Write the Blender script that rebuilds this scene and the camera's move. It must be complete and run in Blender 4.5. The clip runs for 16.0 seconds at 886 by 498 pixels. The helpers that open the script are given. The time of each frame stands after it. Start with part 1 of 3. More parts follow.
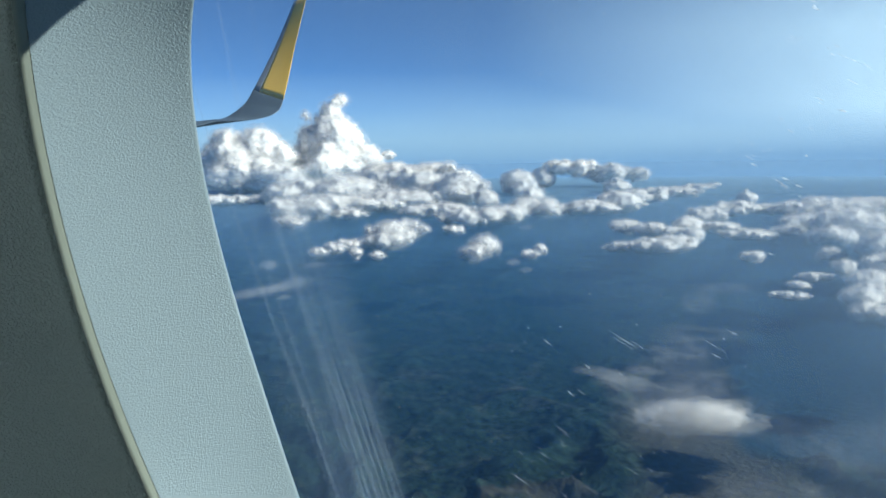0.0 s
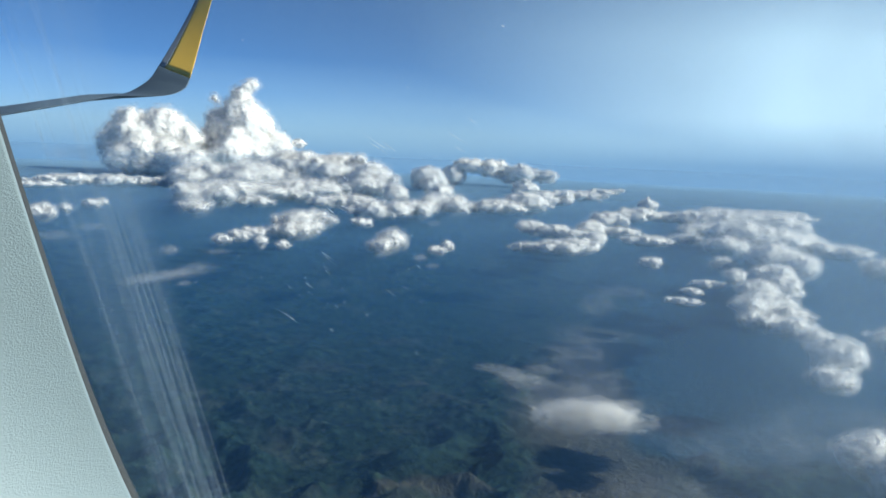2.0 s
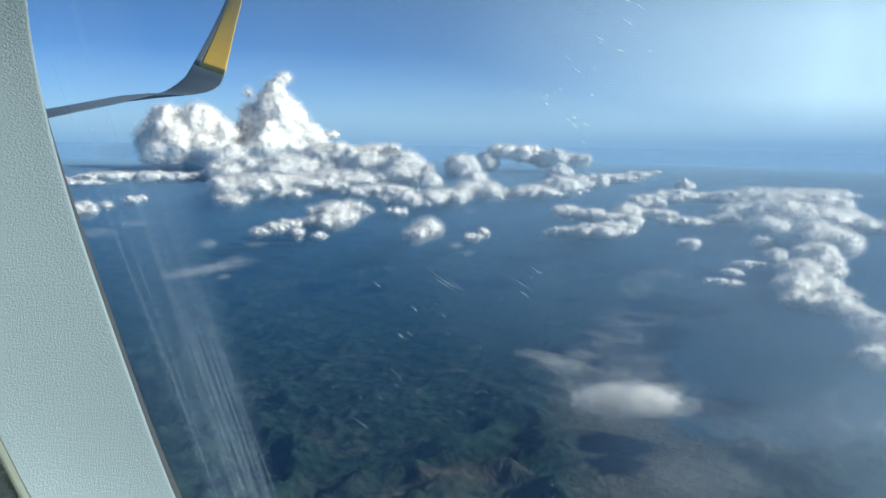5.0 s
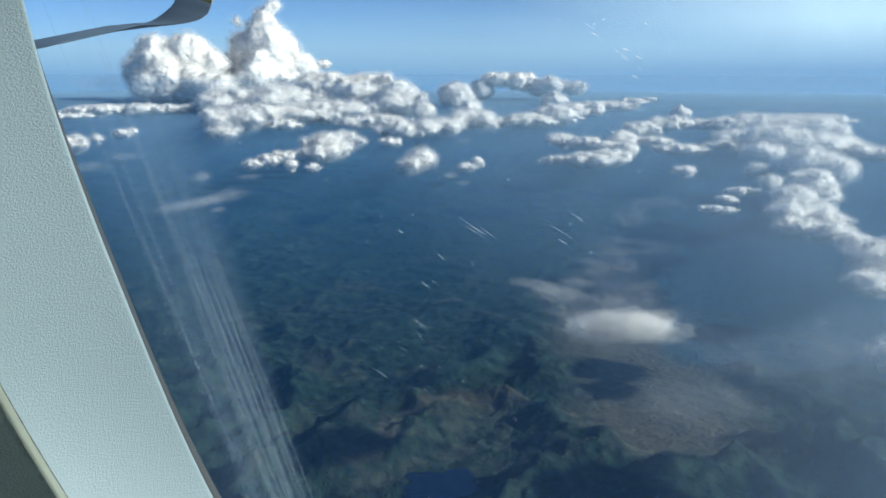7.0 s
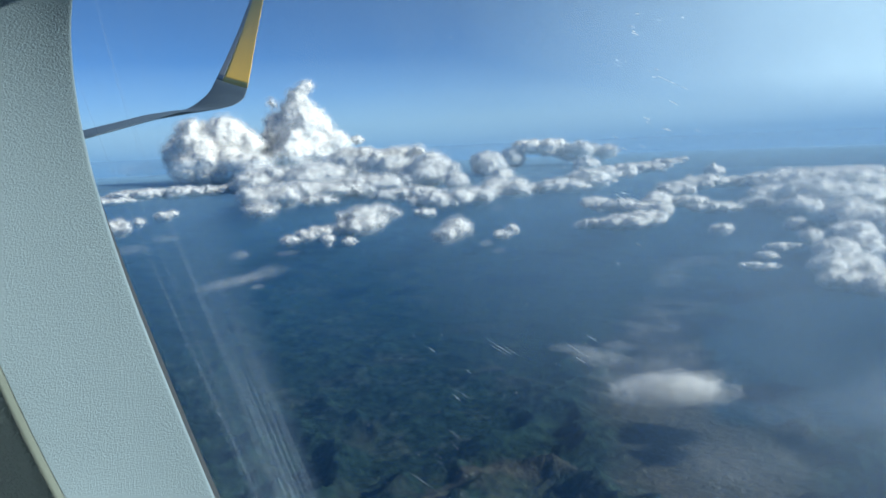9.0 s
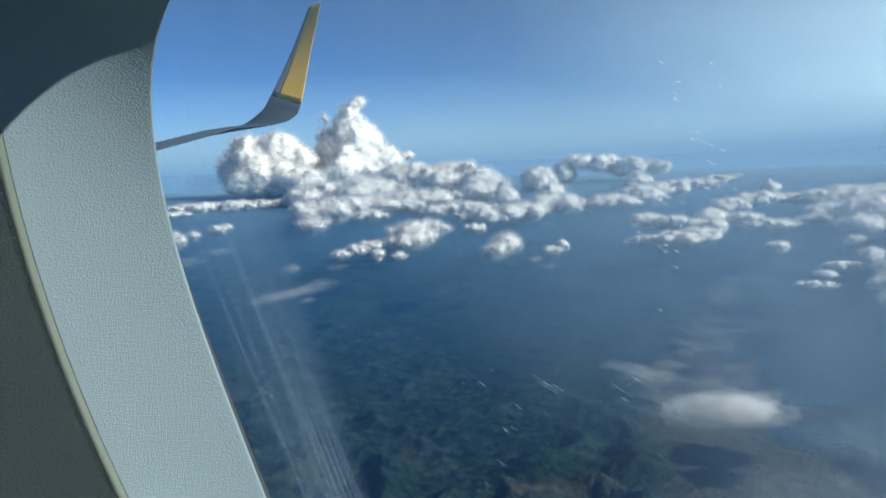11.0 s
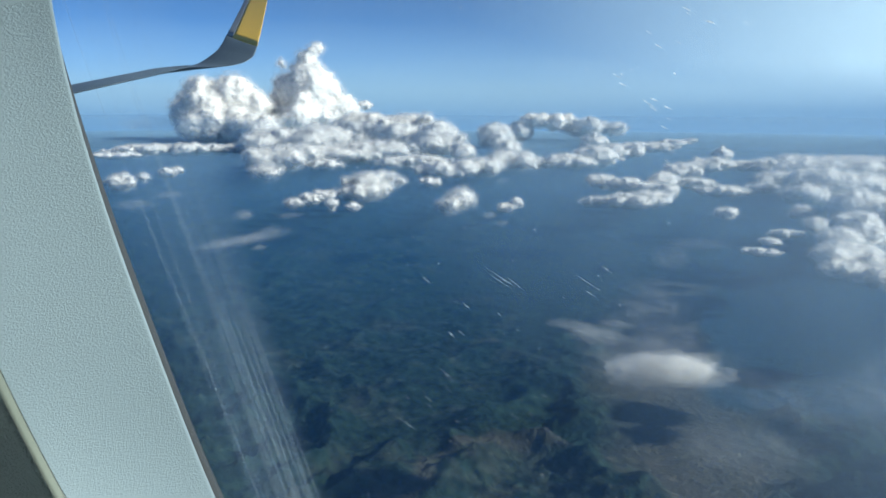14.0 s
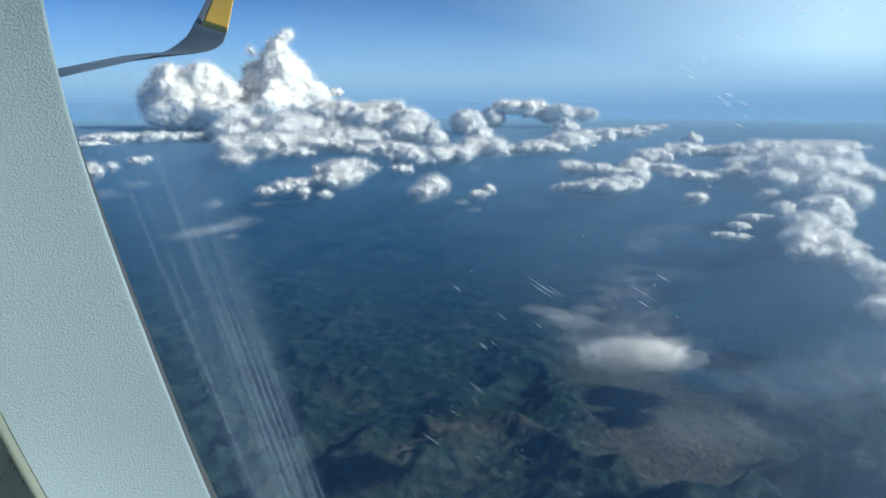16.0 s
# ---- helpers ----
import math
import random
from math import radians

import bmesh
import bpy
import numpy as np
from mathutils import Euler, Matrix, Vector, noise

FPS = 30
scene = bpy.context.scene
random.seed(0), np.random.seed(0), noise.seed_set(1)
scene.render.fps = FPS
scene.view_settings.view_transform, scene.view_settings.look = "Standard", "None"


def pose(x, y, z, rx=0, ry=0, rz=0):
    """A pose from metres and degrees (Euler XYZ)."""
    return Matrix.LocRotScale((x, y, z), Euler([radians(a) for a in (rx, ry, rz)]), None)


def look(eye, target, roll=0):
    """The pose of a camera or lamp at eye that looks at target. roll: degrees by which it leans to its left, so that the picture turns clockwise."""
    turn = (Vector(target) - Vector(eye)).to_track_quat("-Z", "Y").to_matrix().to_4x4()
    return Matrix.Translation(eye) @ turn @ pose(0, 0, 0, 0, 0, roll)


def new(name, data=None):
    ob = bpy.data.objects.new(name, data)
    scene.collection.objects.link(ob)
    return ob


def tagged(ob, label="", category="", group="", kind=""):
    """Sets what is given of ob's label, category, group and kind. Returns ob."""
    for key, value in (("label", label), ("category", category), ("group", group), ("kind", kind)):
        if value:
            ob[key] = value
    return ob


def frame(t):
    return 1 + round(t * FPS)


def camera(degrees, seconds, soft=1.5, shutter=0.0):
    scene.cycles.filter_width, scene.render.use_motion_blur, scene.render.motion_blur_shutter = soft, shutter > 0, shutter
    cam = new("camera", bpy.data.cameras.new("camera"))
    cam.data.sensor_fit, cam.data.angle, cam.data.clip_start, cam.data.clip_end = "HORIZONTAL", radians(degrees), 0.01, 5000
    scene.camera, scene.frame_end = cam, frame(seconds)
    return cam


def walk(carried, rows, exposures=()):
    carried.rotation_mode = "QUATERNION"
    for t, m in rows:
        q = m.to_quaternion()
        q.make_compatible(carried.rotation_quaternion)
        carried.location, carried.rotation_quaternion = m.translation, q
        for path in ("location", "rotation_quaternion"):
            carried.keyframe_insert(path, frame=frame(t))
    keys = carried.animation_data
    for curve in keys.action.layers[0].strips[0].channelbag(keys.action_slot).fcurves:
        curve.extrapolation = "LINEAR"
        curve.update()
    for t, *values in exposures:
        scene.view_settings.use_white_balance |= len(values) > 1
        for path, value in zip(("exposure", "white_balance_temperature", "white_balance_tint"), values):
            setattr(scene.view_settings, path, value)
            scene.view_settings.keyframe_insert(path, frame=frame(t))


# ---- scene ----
cam = camera(55.18, 16.0, 1.65)
PATH = [  # seconds, eye x, y, z, heading, tilt, lean
    (0, -0.0236, -0.0069, 0.0079, -3.47, -6.34, -0.72),
    (0.5, -0.0211, -0.0061, 0.0074, -3.28, -6.34, -0.65),
    (1, -0.0218, 0.0033, -0.0002, -2.66, -4.86, 0.24),
    (1.5, -0.0198, 0.0087, -0.0129, -2.39, -6.07, 1.39),
    (2, 0.0167, -0.0034, -0.0412, 2.83, -6.61, 2.60),
    (2.5, 0.0246, -0.0020, -0.0308, 4.72, -7.03, 4.23),
    (3, 0.0197, -0.0047, -0.0288, 3.84, -10.04, 4.24),
    (3.5, 0.0137, -0.0059, -0.0349, 1.84, -8.73, 2.78),
    (4, 0.0066, -0.0113, -0.0044, 0.46, -7.36, 0.88),
    (6.5, 0.0088, -0.0048, -0.0017, 0.44, -9.98, 0.75),
    (7, -0.0010, 0.0047, -0.0010, 0.81, -12.24, 0.18),
    (7.5, 0.0031, 0.0012, 0.0006, 0.36, -13.60, -0.13),
    (8, 0.0029, 0.0063, -0.0048, 0.13, -12.57, 0.21),
    (8.5, 0.0071, 0.0048, -0.0048, 1.03, -12.06, 0.82),
    (9, 0.0022, -0.0114, 0.0160, -1.64, -7.54, -2.59),
    (9.5, 0.0001, -0.0261, 0.0263, -3.83, -6.33, -3.77),
    (12, 0.0037, -0.0166, 0.0203, -4.83, -6.46, -2.08),
    (12.5, 0.0032, 0.0003, 0.0142, -2.61, -7.85, -1.27),
    (13, 0.0036, 0.0079, 0.0070, -1.18, -8.15, -0.19),
    (13.5, 0.0028, 0.0083, 0.0039, -1.48, -8.93, -0.05),
    (14, 0.0021, 0.0087, 0.0007, -1.85, -9.57, 0.25),
    (14.5, -0.0011, 0.0134, 0.0026, -2.24, -10.59, -0.59),
    (15, -0.0023, 0.0222, -0.0026, -2.21, -10.96, -1.24),
    (15.5, -0.0030, 0.0222, 0.0053, -1.81, -11.17, -0.90),
    (16, -0.0125, 0.0249, 0.0024, -0.00, -10.43, -0.00),
]


def heading(az, el):
    """The way towards a compass angle (degrees right of +y) and a height angle."""
    a, e = radians(az), radians(el)
    return Vector((math.sin(a) * math.cos(e), math.cos(a) * math.cos(e), math.sin(e)))


walk(cam, [(t, look((x, y, z), Vector((x, y, z)) + heading(az, el), lean)) for t, x, y, z, az, el, lean in PATH],
     exposures=[(0, 0.20, 5580, -2), (2.5, 0.14, 5680, -2), (3.5, 0.22, 5680, -2), (7, 0.22, 5630, -2), (9.0, 0.10, 5430, -2), (9.5, 0.06, 5480, -2), (12.5, 0.13, 5630, -2), (16, 0.17, 5530, -2)])

# ---- light ----
SUN_AZ, SUN_EL = 106.0, 29.0
scene.cycles.transparent_max_bounces = 200
world = bpy.data.worlds.new("sky")
scene.world = world
world.use_nodes = True
wn = world.node_tree
sky = wn.nodes.new("ShaderNodeTexSky")
sky.sky_type, sky.sun_disc = "NISHITA", False
sky.sun_elevation, sky.sun_rotation = radians(SUN_EL), radians(SUN_AZ)
sky.altitude, sky.air_density, sky.dust_density, sky.ozone_density = 8000, 1.0, 0.06, 4.0
wn.links.new(sky.outputs[0], wn.nodes["Background"].inputs[0])
wn.nodes["Background"].inputs[1].default_value = 0.094
sun = new("sun", bpy.data.lights.new("sun", "SUN"))
sun.data.energy, sun.data.angle, sun.data.color = 5.8, radians(0.9), (1.0, 0.88, 0.73)
sun.matrix_world = look(heading(SUN_AZ, SUN_EL) * 50, (0, 0, 0))

FILL_W = 2.3  # power of each unseen fill lamp added on the cabin's other side

# ---- materials ----


class Nodes:
    """Short hand for a node material."""

    def __init__(self, name):
        self.mat = bpy.data.materials.new(name)
        self.mat.use_nodes = True
        self.tree = self.mat.node_tree
        self.tree.nodes.clear()
        self.out = self.node("ShaderNodeOutputMaterial")

    def node(self, kind, **values):
        n = self.tree.nodes.new(kind)
        for key, value in values.items():
            n.inputs[key.replace("_", " ")].default_value = value
        return n

    def link(self, a, b):
        self.tree.links.new(a, b)

    def coords(self, scale=(1, 1, 1), which="Object", turn=(0, 0, 0)):
        tc, mp = self.node("ShaderNodeTexCoord"), self.node("ShaderNodeMapping")
        mp.inputs["Scale"].default_value = scale
        mp.inputs["Rotation"].default_value = turn
        self.link(tc.outputs[which], mp.inputs[0])
        return mp.outputs[0]

    def noise(self, vec, scale, detail=4.0, rough=0.55, warp=0.0):
        n = self.node("ShaderNodeTexNoise", Scale=scale, Detail=detail, Roughness=rough, Distortion=warp)
        self.link(vec, n.inputs["Vector"])
        return n.outputs["Fac"]

    def ramp(self, fac, *stops):
        r = self.node("ShaderNodeValToRGB")
        e = r.color_ramp.elements
        while len(e) < len(stops):
            e.new(0.5)
        for el, (pos, col) in zip(e, stops):
            el.position = pos
            el.color = (*col, 1) if len(col) == 3 else (col[0],) * 3 + (1,)
        self.link(fac, r.inputs[0])
        return r.outputs[0]

    def math(self, op, a, b=None):
        m = self.node("ShaderNodeMath")
        m.operation = op
        for i, v in enumerate((a, b)):
            if v is None:
                continue
            if isinstance(v, (int, float)):
                m.inputs[i].default_value = v
            else:
                self.link(v, m.inputs[i])
        m.use_clamp = False
        return m.outputs[0]

    def mix(self, fac, a, b):
        m = self.node("ShaderNodeMix")
        m.data_type = "RGBA"
        for sock, v in ((m.inputs[0], fac), (m.inputs[6], a), (m.inputs[7], b)):
            if isinstance(v, (int, float)):
                sock.default_value = v
            elif isinstance(v, tuple):
                sock.default_value = (*v, 1)
            else:
                self.link(v, sock)
        return m.outputs[2]

    def bump(self, height, strength, distance):
        b = self.node("ShaderNodeBump", Strength=strength, Distance=distance)
        self.link(height, b.inputs["Height"])
        return b.outputs[0]

    def blend(self, fac, a, b):
        m = self.node("ShaderNodeMixShader")
        if isinstance(fac, (int, float)):
            m.inputs[0].default_value = fac
        else:
            self.link(fac, m.inputs[0])
        self.link(a, m.inputs[1])
        self.link(b, m.inputs[2])
        return m.outputs[0]

    def surface(self, shader):
        self.link(shader, self.out.inputs["Surface"])
        return self.mat


def plastic(name, colour, rough, grain, depth, spread=0.06):
    """Moulded cabin plastic with a leather grain."""
    m = Nodes(name)
    v = m.coords()
    big = m.noise(v, 9.0, 3.0)
    lo, hi = tuple(c * (1 - spread) for c in colour), tuple(min(1, c * (1 + spread)) for c in colour)
    p = m.node("ShaderNodeBsdfPrincipled", Roughness=rough)
    m.link(m.mix(big, lo, hi), p.inputs["Base Color"])
    p.inputs["Specular IOR Level"].default_value = 0.35
    fine = m.noise(m.coords((1.0, 1.0, 0.85), turn=(0.6, 0.5, 0.9)), grain, 2.0, 0.55, 0.5)
    hills = m.ramp(fine, (0.36, (0,)), (0.62, (1,)))
    m.link(m.bump(hills, 1.0, depth), p.inputs["Normal"])
    return m.surface(p.outputs[0])


def paint(name, colour, rough=0.35, spread=0.12):
    m = Nodes(name)
    v = m.coords()
    n = m.noise(v, 3.0, 6.0, 0.65)
    p = m.node("ShaderNodeBsdfPrincipled", Roughness=rough)
    m.link(m.mix(n, tuple(c * (1 - spread) for c in colour), tuple(min(1, c * (1 + spread)) for c in colour)), p.inputs["Base Color"])
    return m.surface(p.outputs[0])


def frosted(name):
    """Roughened acrylic that lets light through and scatters it."""
    m = Nodes(name)
    t = m.node("ShaderNodeBsdfTranslucent", Color=(0.93, 0.95, 0.96, 1))
    d = m.node("ShaderNodeBsdfDiffuse", Color=(0.8, 0.82, 0.84, 1))
    clear = m.node("ShaderNodeBsdfTransparent")
    n = m.noise(m.coords(), 900.0, 2.0)
    return m.surface(m.blend(m.ramp(n, (0.3, (0.25,)), (0.7, (0.95,))), clear.outputs[0], m.blend(0.75, d.outputs[0], t.outputs[0])))


def cloud_body(name, reach, floor=None):
    """Sunlit water droplets: light wanders through them before it leaves. reach: how far, in metres; torn open below the noise floor."""
    m = Nodes(name)
    p = m.node("ShaderNodeBsdfPrincipled", Roughness=1.0)
    p.inputs["Base Color"].default_value = (0.80, 0.79, 0.775, 1)
    p.inputs["Specular IOR Level"].default_value = 0.0
    p.inputs["Subsurface Weight"].default_value = 1.0
    p.inputs["Subsurface Radius"].default_value = (1.0, 1.0, 1.0)
    p.inputs["Subsurface Scale"].default_value = reach
    if floor is None:
        return m.surface(p.outputs[0])
    n = m.noise(m.coords((1, 1, 1.5)), 1.3, 6.0, 0.64, 0.35)
    clear = m.node("ShaderNodeBsdfTransparent")
    return m.surface(m.blend(m.ramp(n, (floor - 0.09, (0,)), (floor + 0.13, (1,))), clear.outputs[0], p.outputs[0]))


def cloud_mist(name, floor, density, grain=0.9, through_share=0.5):
    """Torn droplet mist: clear below the noise floor, thicker above it."""
    m = Nodes(name)
    n = m.noise(m.coords((1, 1, 1.5)), grain, 6.0, 0.64, 0.35)
    alpha = m.math("MULTIPLY", m.ramp(n, (floor - 0.09, (0,)), (floor + 0.13, (1,))), density)
    d = m.node("ShaderNodeBsdfDiffuse", Color=(0.98, 0.97, 0.955, 1))
    t = m.node("ShaderNodeBsdfTranslucent", Color=(0.97, 0.965, 0.955, 1))
    clear = m.node("ShaderNodeBsdfTransparent")
    return m.surface(m.blend(alpha, clear.outputs[0], m.blend(through_share, d.outputs[0], t.outputs[0])))


def land_material():
    """Wooded hills, bare slopes and plains; the share of bare land and of sea is stored on the mesh."""
    m = Nodes("land")
    v = m.coords()
    cover = m.node("ShaderNodeVertexColor")
    cover.layer_name = "cover"
    split = m.node("ShaderNodeSeparateColor")
    m.link(cover.outputs[0], split.inputs[0])
    n1, n2 = m.noise(v, 0.018, 8.0, 0.62, 0.8), m.noise(v, 0.12, 6.0, 0.6, 0.3)
    woods = m.mix(m.ramp(n2, (0.35, (0,)), (0.65, (1,))), (0.002, 0.011, 0.013), (0.031, 0.062, 0.045))
    bare = m.mix(n2, (0.06, 0.065, 0.05), (0.16, 0.15, 0.125))
    patch = m.ramp(m.math("ADD", m.math("MULTIPLY", n1, 0.9), m.math("MULTIPLY", n2, 0.25)), (0.60, (0,)), (0.74, (1,)))
    share = m.math("ADD", m.math("MULTIPLY", patch, 0.3), split.outputs[0])
    col = m.mix(share, woods, bare)
    p = m.node("ShaderNodeBsdfPrincipled", Roughness=0.9)
    p.inputs["Specular IOR Level"].default_value = 0.1
    m.link(m.mix(split.outputs[1], col, (0.02, 0.06, 0.10)), p.inputs["Base Color"])
    m.link(m.bump(m.math("ADD", n2, m.math("MULTIPLY", m.noise(v, 0.35, 4.0, 0.6), 0.3)), 0.9, 4.0), p.inputs["Normal"])
    return m.surface(p.outputs[0])


def water_material():
    m = Nodes("lake_water")
    p = m.node("ShaderNodeBsdfPrincipled", Roughness=0.25)
    p.inputs["Base Color"].default_value = (0.006, 0.016, 0.05, 1)
    m.link(m.bump(m.noise(m.coords(), 0.6, 3.0), 0.15, 0.2), p.inputs["Normal"])
    return m.surface(p.outputs[0])


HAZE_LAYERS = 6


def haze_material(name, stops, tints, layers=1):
    """Blue haze of distance painted on see-through sheets: opacity and tint grow with the distance; shared out over a
    number of layers.
    """
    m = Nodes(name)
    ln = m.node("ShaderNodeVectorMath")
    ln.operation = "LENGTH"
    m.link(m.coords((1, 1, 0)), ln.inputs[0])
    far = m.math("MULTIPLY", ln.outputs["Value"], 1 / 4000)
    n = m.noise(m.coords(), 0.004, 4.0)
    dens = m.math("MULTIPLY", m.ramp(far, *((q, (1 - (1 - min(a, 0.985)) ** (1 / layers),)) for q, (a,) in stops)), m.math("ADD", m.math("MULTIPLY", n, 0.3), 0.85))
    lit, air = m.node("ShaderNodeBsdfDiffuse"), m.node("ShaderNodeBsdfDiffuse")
    # a share of each sheet has its normal turned from the sun, to weaken cloud shadows on it
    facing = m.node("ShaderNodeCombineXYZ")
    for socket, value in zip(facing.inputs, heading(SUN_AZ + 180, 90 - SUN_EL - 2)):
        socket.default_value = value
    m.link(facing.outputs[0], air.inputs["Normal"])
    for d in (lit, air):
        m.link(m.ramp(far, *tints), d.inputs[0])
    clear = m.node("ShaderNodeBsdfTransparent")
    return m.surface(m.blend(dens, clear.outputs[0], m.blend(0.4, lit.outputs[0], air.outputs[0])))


def distance_material():
    """Glowing backdrop at the edge of the world: pale horizon air and the brighter sunward side are painted in; fades
    out upwards.
    """
    m = Nodes("far_air_glow")
    sep = m.node("ShaderNodeSeparateXYZ")
    m.link(m.coords(), sep.inputs[0])
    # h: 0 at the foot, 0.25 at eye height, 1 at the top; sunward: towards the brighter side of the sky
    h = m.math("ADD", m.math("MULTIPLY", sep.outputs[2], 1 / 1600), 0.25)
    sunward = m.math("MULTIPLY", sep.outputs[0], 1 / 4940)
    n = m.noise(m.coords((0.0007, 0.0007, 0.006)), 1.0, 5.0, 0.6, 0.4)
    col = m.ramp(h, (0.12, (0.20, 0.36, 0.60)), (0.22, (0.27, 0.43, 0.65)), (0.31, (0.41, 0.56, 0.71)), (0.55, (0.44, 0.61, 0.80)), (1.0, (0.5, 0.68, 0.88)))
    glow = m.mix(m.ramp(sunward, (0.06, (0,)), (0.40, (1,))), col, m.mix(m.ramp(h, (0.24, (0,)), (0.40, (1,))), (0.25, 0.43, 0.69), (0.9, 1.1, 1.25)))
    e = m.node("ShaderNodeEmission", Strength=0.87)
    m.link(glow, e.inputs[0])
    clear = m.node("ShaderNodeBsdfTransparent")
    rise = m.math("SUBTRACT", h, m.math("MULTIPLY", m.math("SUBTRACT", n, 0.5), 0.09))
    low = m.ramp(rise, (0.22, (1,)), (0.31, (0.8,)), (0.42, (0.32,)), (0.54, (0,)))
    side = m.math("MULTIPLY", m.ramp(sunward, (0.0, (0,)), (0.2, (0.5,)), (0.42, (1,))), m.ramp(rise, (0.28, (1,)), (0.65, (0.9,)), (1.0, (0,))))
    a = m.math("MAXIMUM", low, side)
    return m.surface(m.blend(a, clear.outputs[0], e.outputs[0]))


def pane_material():
    """Clear acrylic dulled by a film, with glare painted in up and aft, and the smears of old rain that run down it
    beside the edge.
    """
    m = Nodes("window_acrylic")
    v = m.coords()
    sep = m.node("ShaderNodeSeparateXYZ")
    m.link(v, sep.inputs[0])
    # streaks run down beside the edge: across = x measured from a line that leans with the height
    lean = m.math("ADD", sep.outputs[0], m.math("MULTIPLY", sep.outputs[1], SMEAR_LEAN))
    across = m.math("ADD", m.math("MULTIPLY", lean, 10.0), 1.5)
    veil = m.ramp(across, (0.0, (0.35,)), (SMEAR_0, (0.45,)), (SMEAR_0 + 0.12, (1,)), (SMEAR_1 - 0.06, (0.95,)), (SMEAR_1 + 0.05, (0,)))
    line = m.node("ShaderNodeCombineXYZ")
    m.link(m.math("MULTIPLY", lean, 160.0), line.inputs[0])
    m.link(m.math("MULTIPLY", sep.outputs[1], 1.5), line.inputs[1])
    wipe = m.ramp(m.noise(line.outputs[0], 1.0, 3.0, 0.6), (0.3, (0.45,)), (0.7, (1,)))
    low = m.ramp(m.math("ADD", m.math("MULTIPLY", sep.outputs[1], -4.0), 0.5), (0.0, (0.35,)), (0.3, (0.75,)), (0.6, (1,)), (0.95, (0.95,)))
    smear = m.math("MULTIPLY", m.math("MULTIPLY", m.math("MULTIPLY", veil, wipe), 0.085), low)
    film = m.noise(v, 14.0, 4.0, 0.6)
    slant = m.math("ADD", m.math("MULTIPLY", sep.outputs[0], 3.6), m.math("MULTIPLY", sep.outputs[1], 3.2))
    # veil of glare painted in by thickening the film upwards and aft
    glare = m.ramp(m.math("ADD", slant, 0.3), (0.36, (0.03,)), (0.66, (0.35,)), (0.95, (1,)))
    alpha = m.math("ADD", smear, m.math("MULTIPLY", film, m.math("ADD", m.math("MULTIPLY", glare, 0.5), 0.012)))
    t = m.node("ShaderNodeBsdfTranslucent", Color=(0.56, 0.73, 0.93, 1))
    d = m.node("ShaderNodeBsdfDiffuse", Color=(0.56, 0.72, 0.90, 1))
    clear = m.node("ShaderNodeBsdfTransparent", Color=(0.985, 0.99, 0.99, 1))
    dirty = m.blend(alpha, clear.outputs[0], m.blend(0.5, d.outputs[0], t.outputs[0]))
    return m.surface(dirty)


def smear_film():
    """Dried film in a smear on the pane, broken up along its length."""
    m = Nodes("dried_smear")
    n = m.noise(m.coords((900, 30, 1)), 1.0, 3.0, 0.6)
    sep = m.node("ShaderNodeSeparateXYZ")
    m.link(m.coords(), sep.inputs[0])
    low = m.ramp(m.math("ADD", m.math("MULTIPLY", sep.outputs[1], -4.0), 0.5), (0.0, (0.45,)), (0.4, (0.8,)), (0.75, (1,)))
    alpha = m.math("MULTIPLY", m.ramp(n, (0.3, (0.01,)), (0.7, (0.09,))), low)
    t = m.node("ShaderNodeBsdfTranslucent", Color=(0.66, 0.76, 0.86, 1))
    d = m.node("ShaderNodeBsdfDiffuse", Color=(0.66, 0.76, 0.86, 1))
    clear = m.node("ShaderNodeBsdfTransparent")
    return m.surface(m.blend(alpha, clear.outputs[0], m.blend(0.5, d.outputs[0], t.outputs[0])))


SMEAR_LEAN, SMEAR_0, SMEAR_1 = -0.01, 0.14, 0.61
REVEAL = plastic("reveal_plastic", (0.265, 0.335, 0.372), 0.42, 1600.0, 0.0001)
LIP = plastic("lip_plastic", (0.23, 0.26, 0.225), 0.45, 700.0, 0.00004)
PANEL = plastic("panel_plastic", (0.48, 0.52, 0.46), 0.5, 950.0, 0.0007)
TRIM = plastic("cabin_lining", (0.80, 0.80, 0.77), 0.6, 600.0, 0.0002)
CARPET = plastic("carpet", (0.05, 0.06, 0.09), 0.95, 500.0, 0.0006, 0.25)
RUBBER = plastic("seal_rubber", (0.05, 0.055, 0.06), 0.7, 500.0, 0.0001)
PANE = pane_material()
GLINT = frosted("scratched_acrylic")
WING_GREY = paint("wing_paint", (0.085, 0.115, 0.15), 0.45)
EDGE_GREY = paint("bare_metal", (0.20, 0.22, 0.26), 0.4)
YELLOW = paint("yellow_paint", (0.82, 0.52, 0.08), 0.35, 0.06)
CLOUD, HEAPED = cloud_body("cloud_body", 26.0, 0.38), cloud_body("heaped_cloud_body", 38.0)
SHELLS = [cloud_mist("cloud_fringe", 0.42 + 0.03 * j, (0.48, 0.32, 0.20, 0.12, 0.07)[j], 1.5, 0.35) for j in range(5)]
PUFF = cloud_mist("cloud_mist", 0.47, 0.012, 2.0)
FAINT = cloud_mist("faint_mist", 0.42, 0.004, 1.6)
LOW = cloud_mist("low_mist", 0.38, 0.042, 1.6)
SMEAR = smear_film()
LAND, LAKE, FAR = land_material(), water_material(), distance_material()
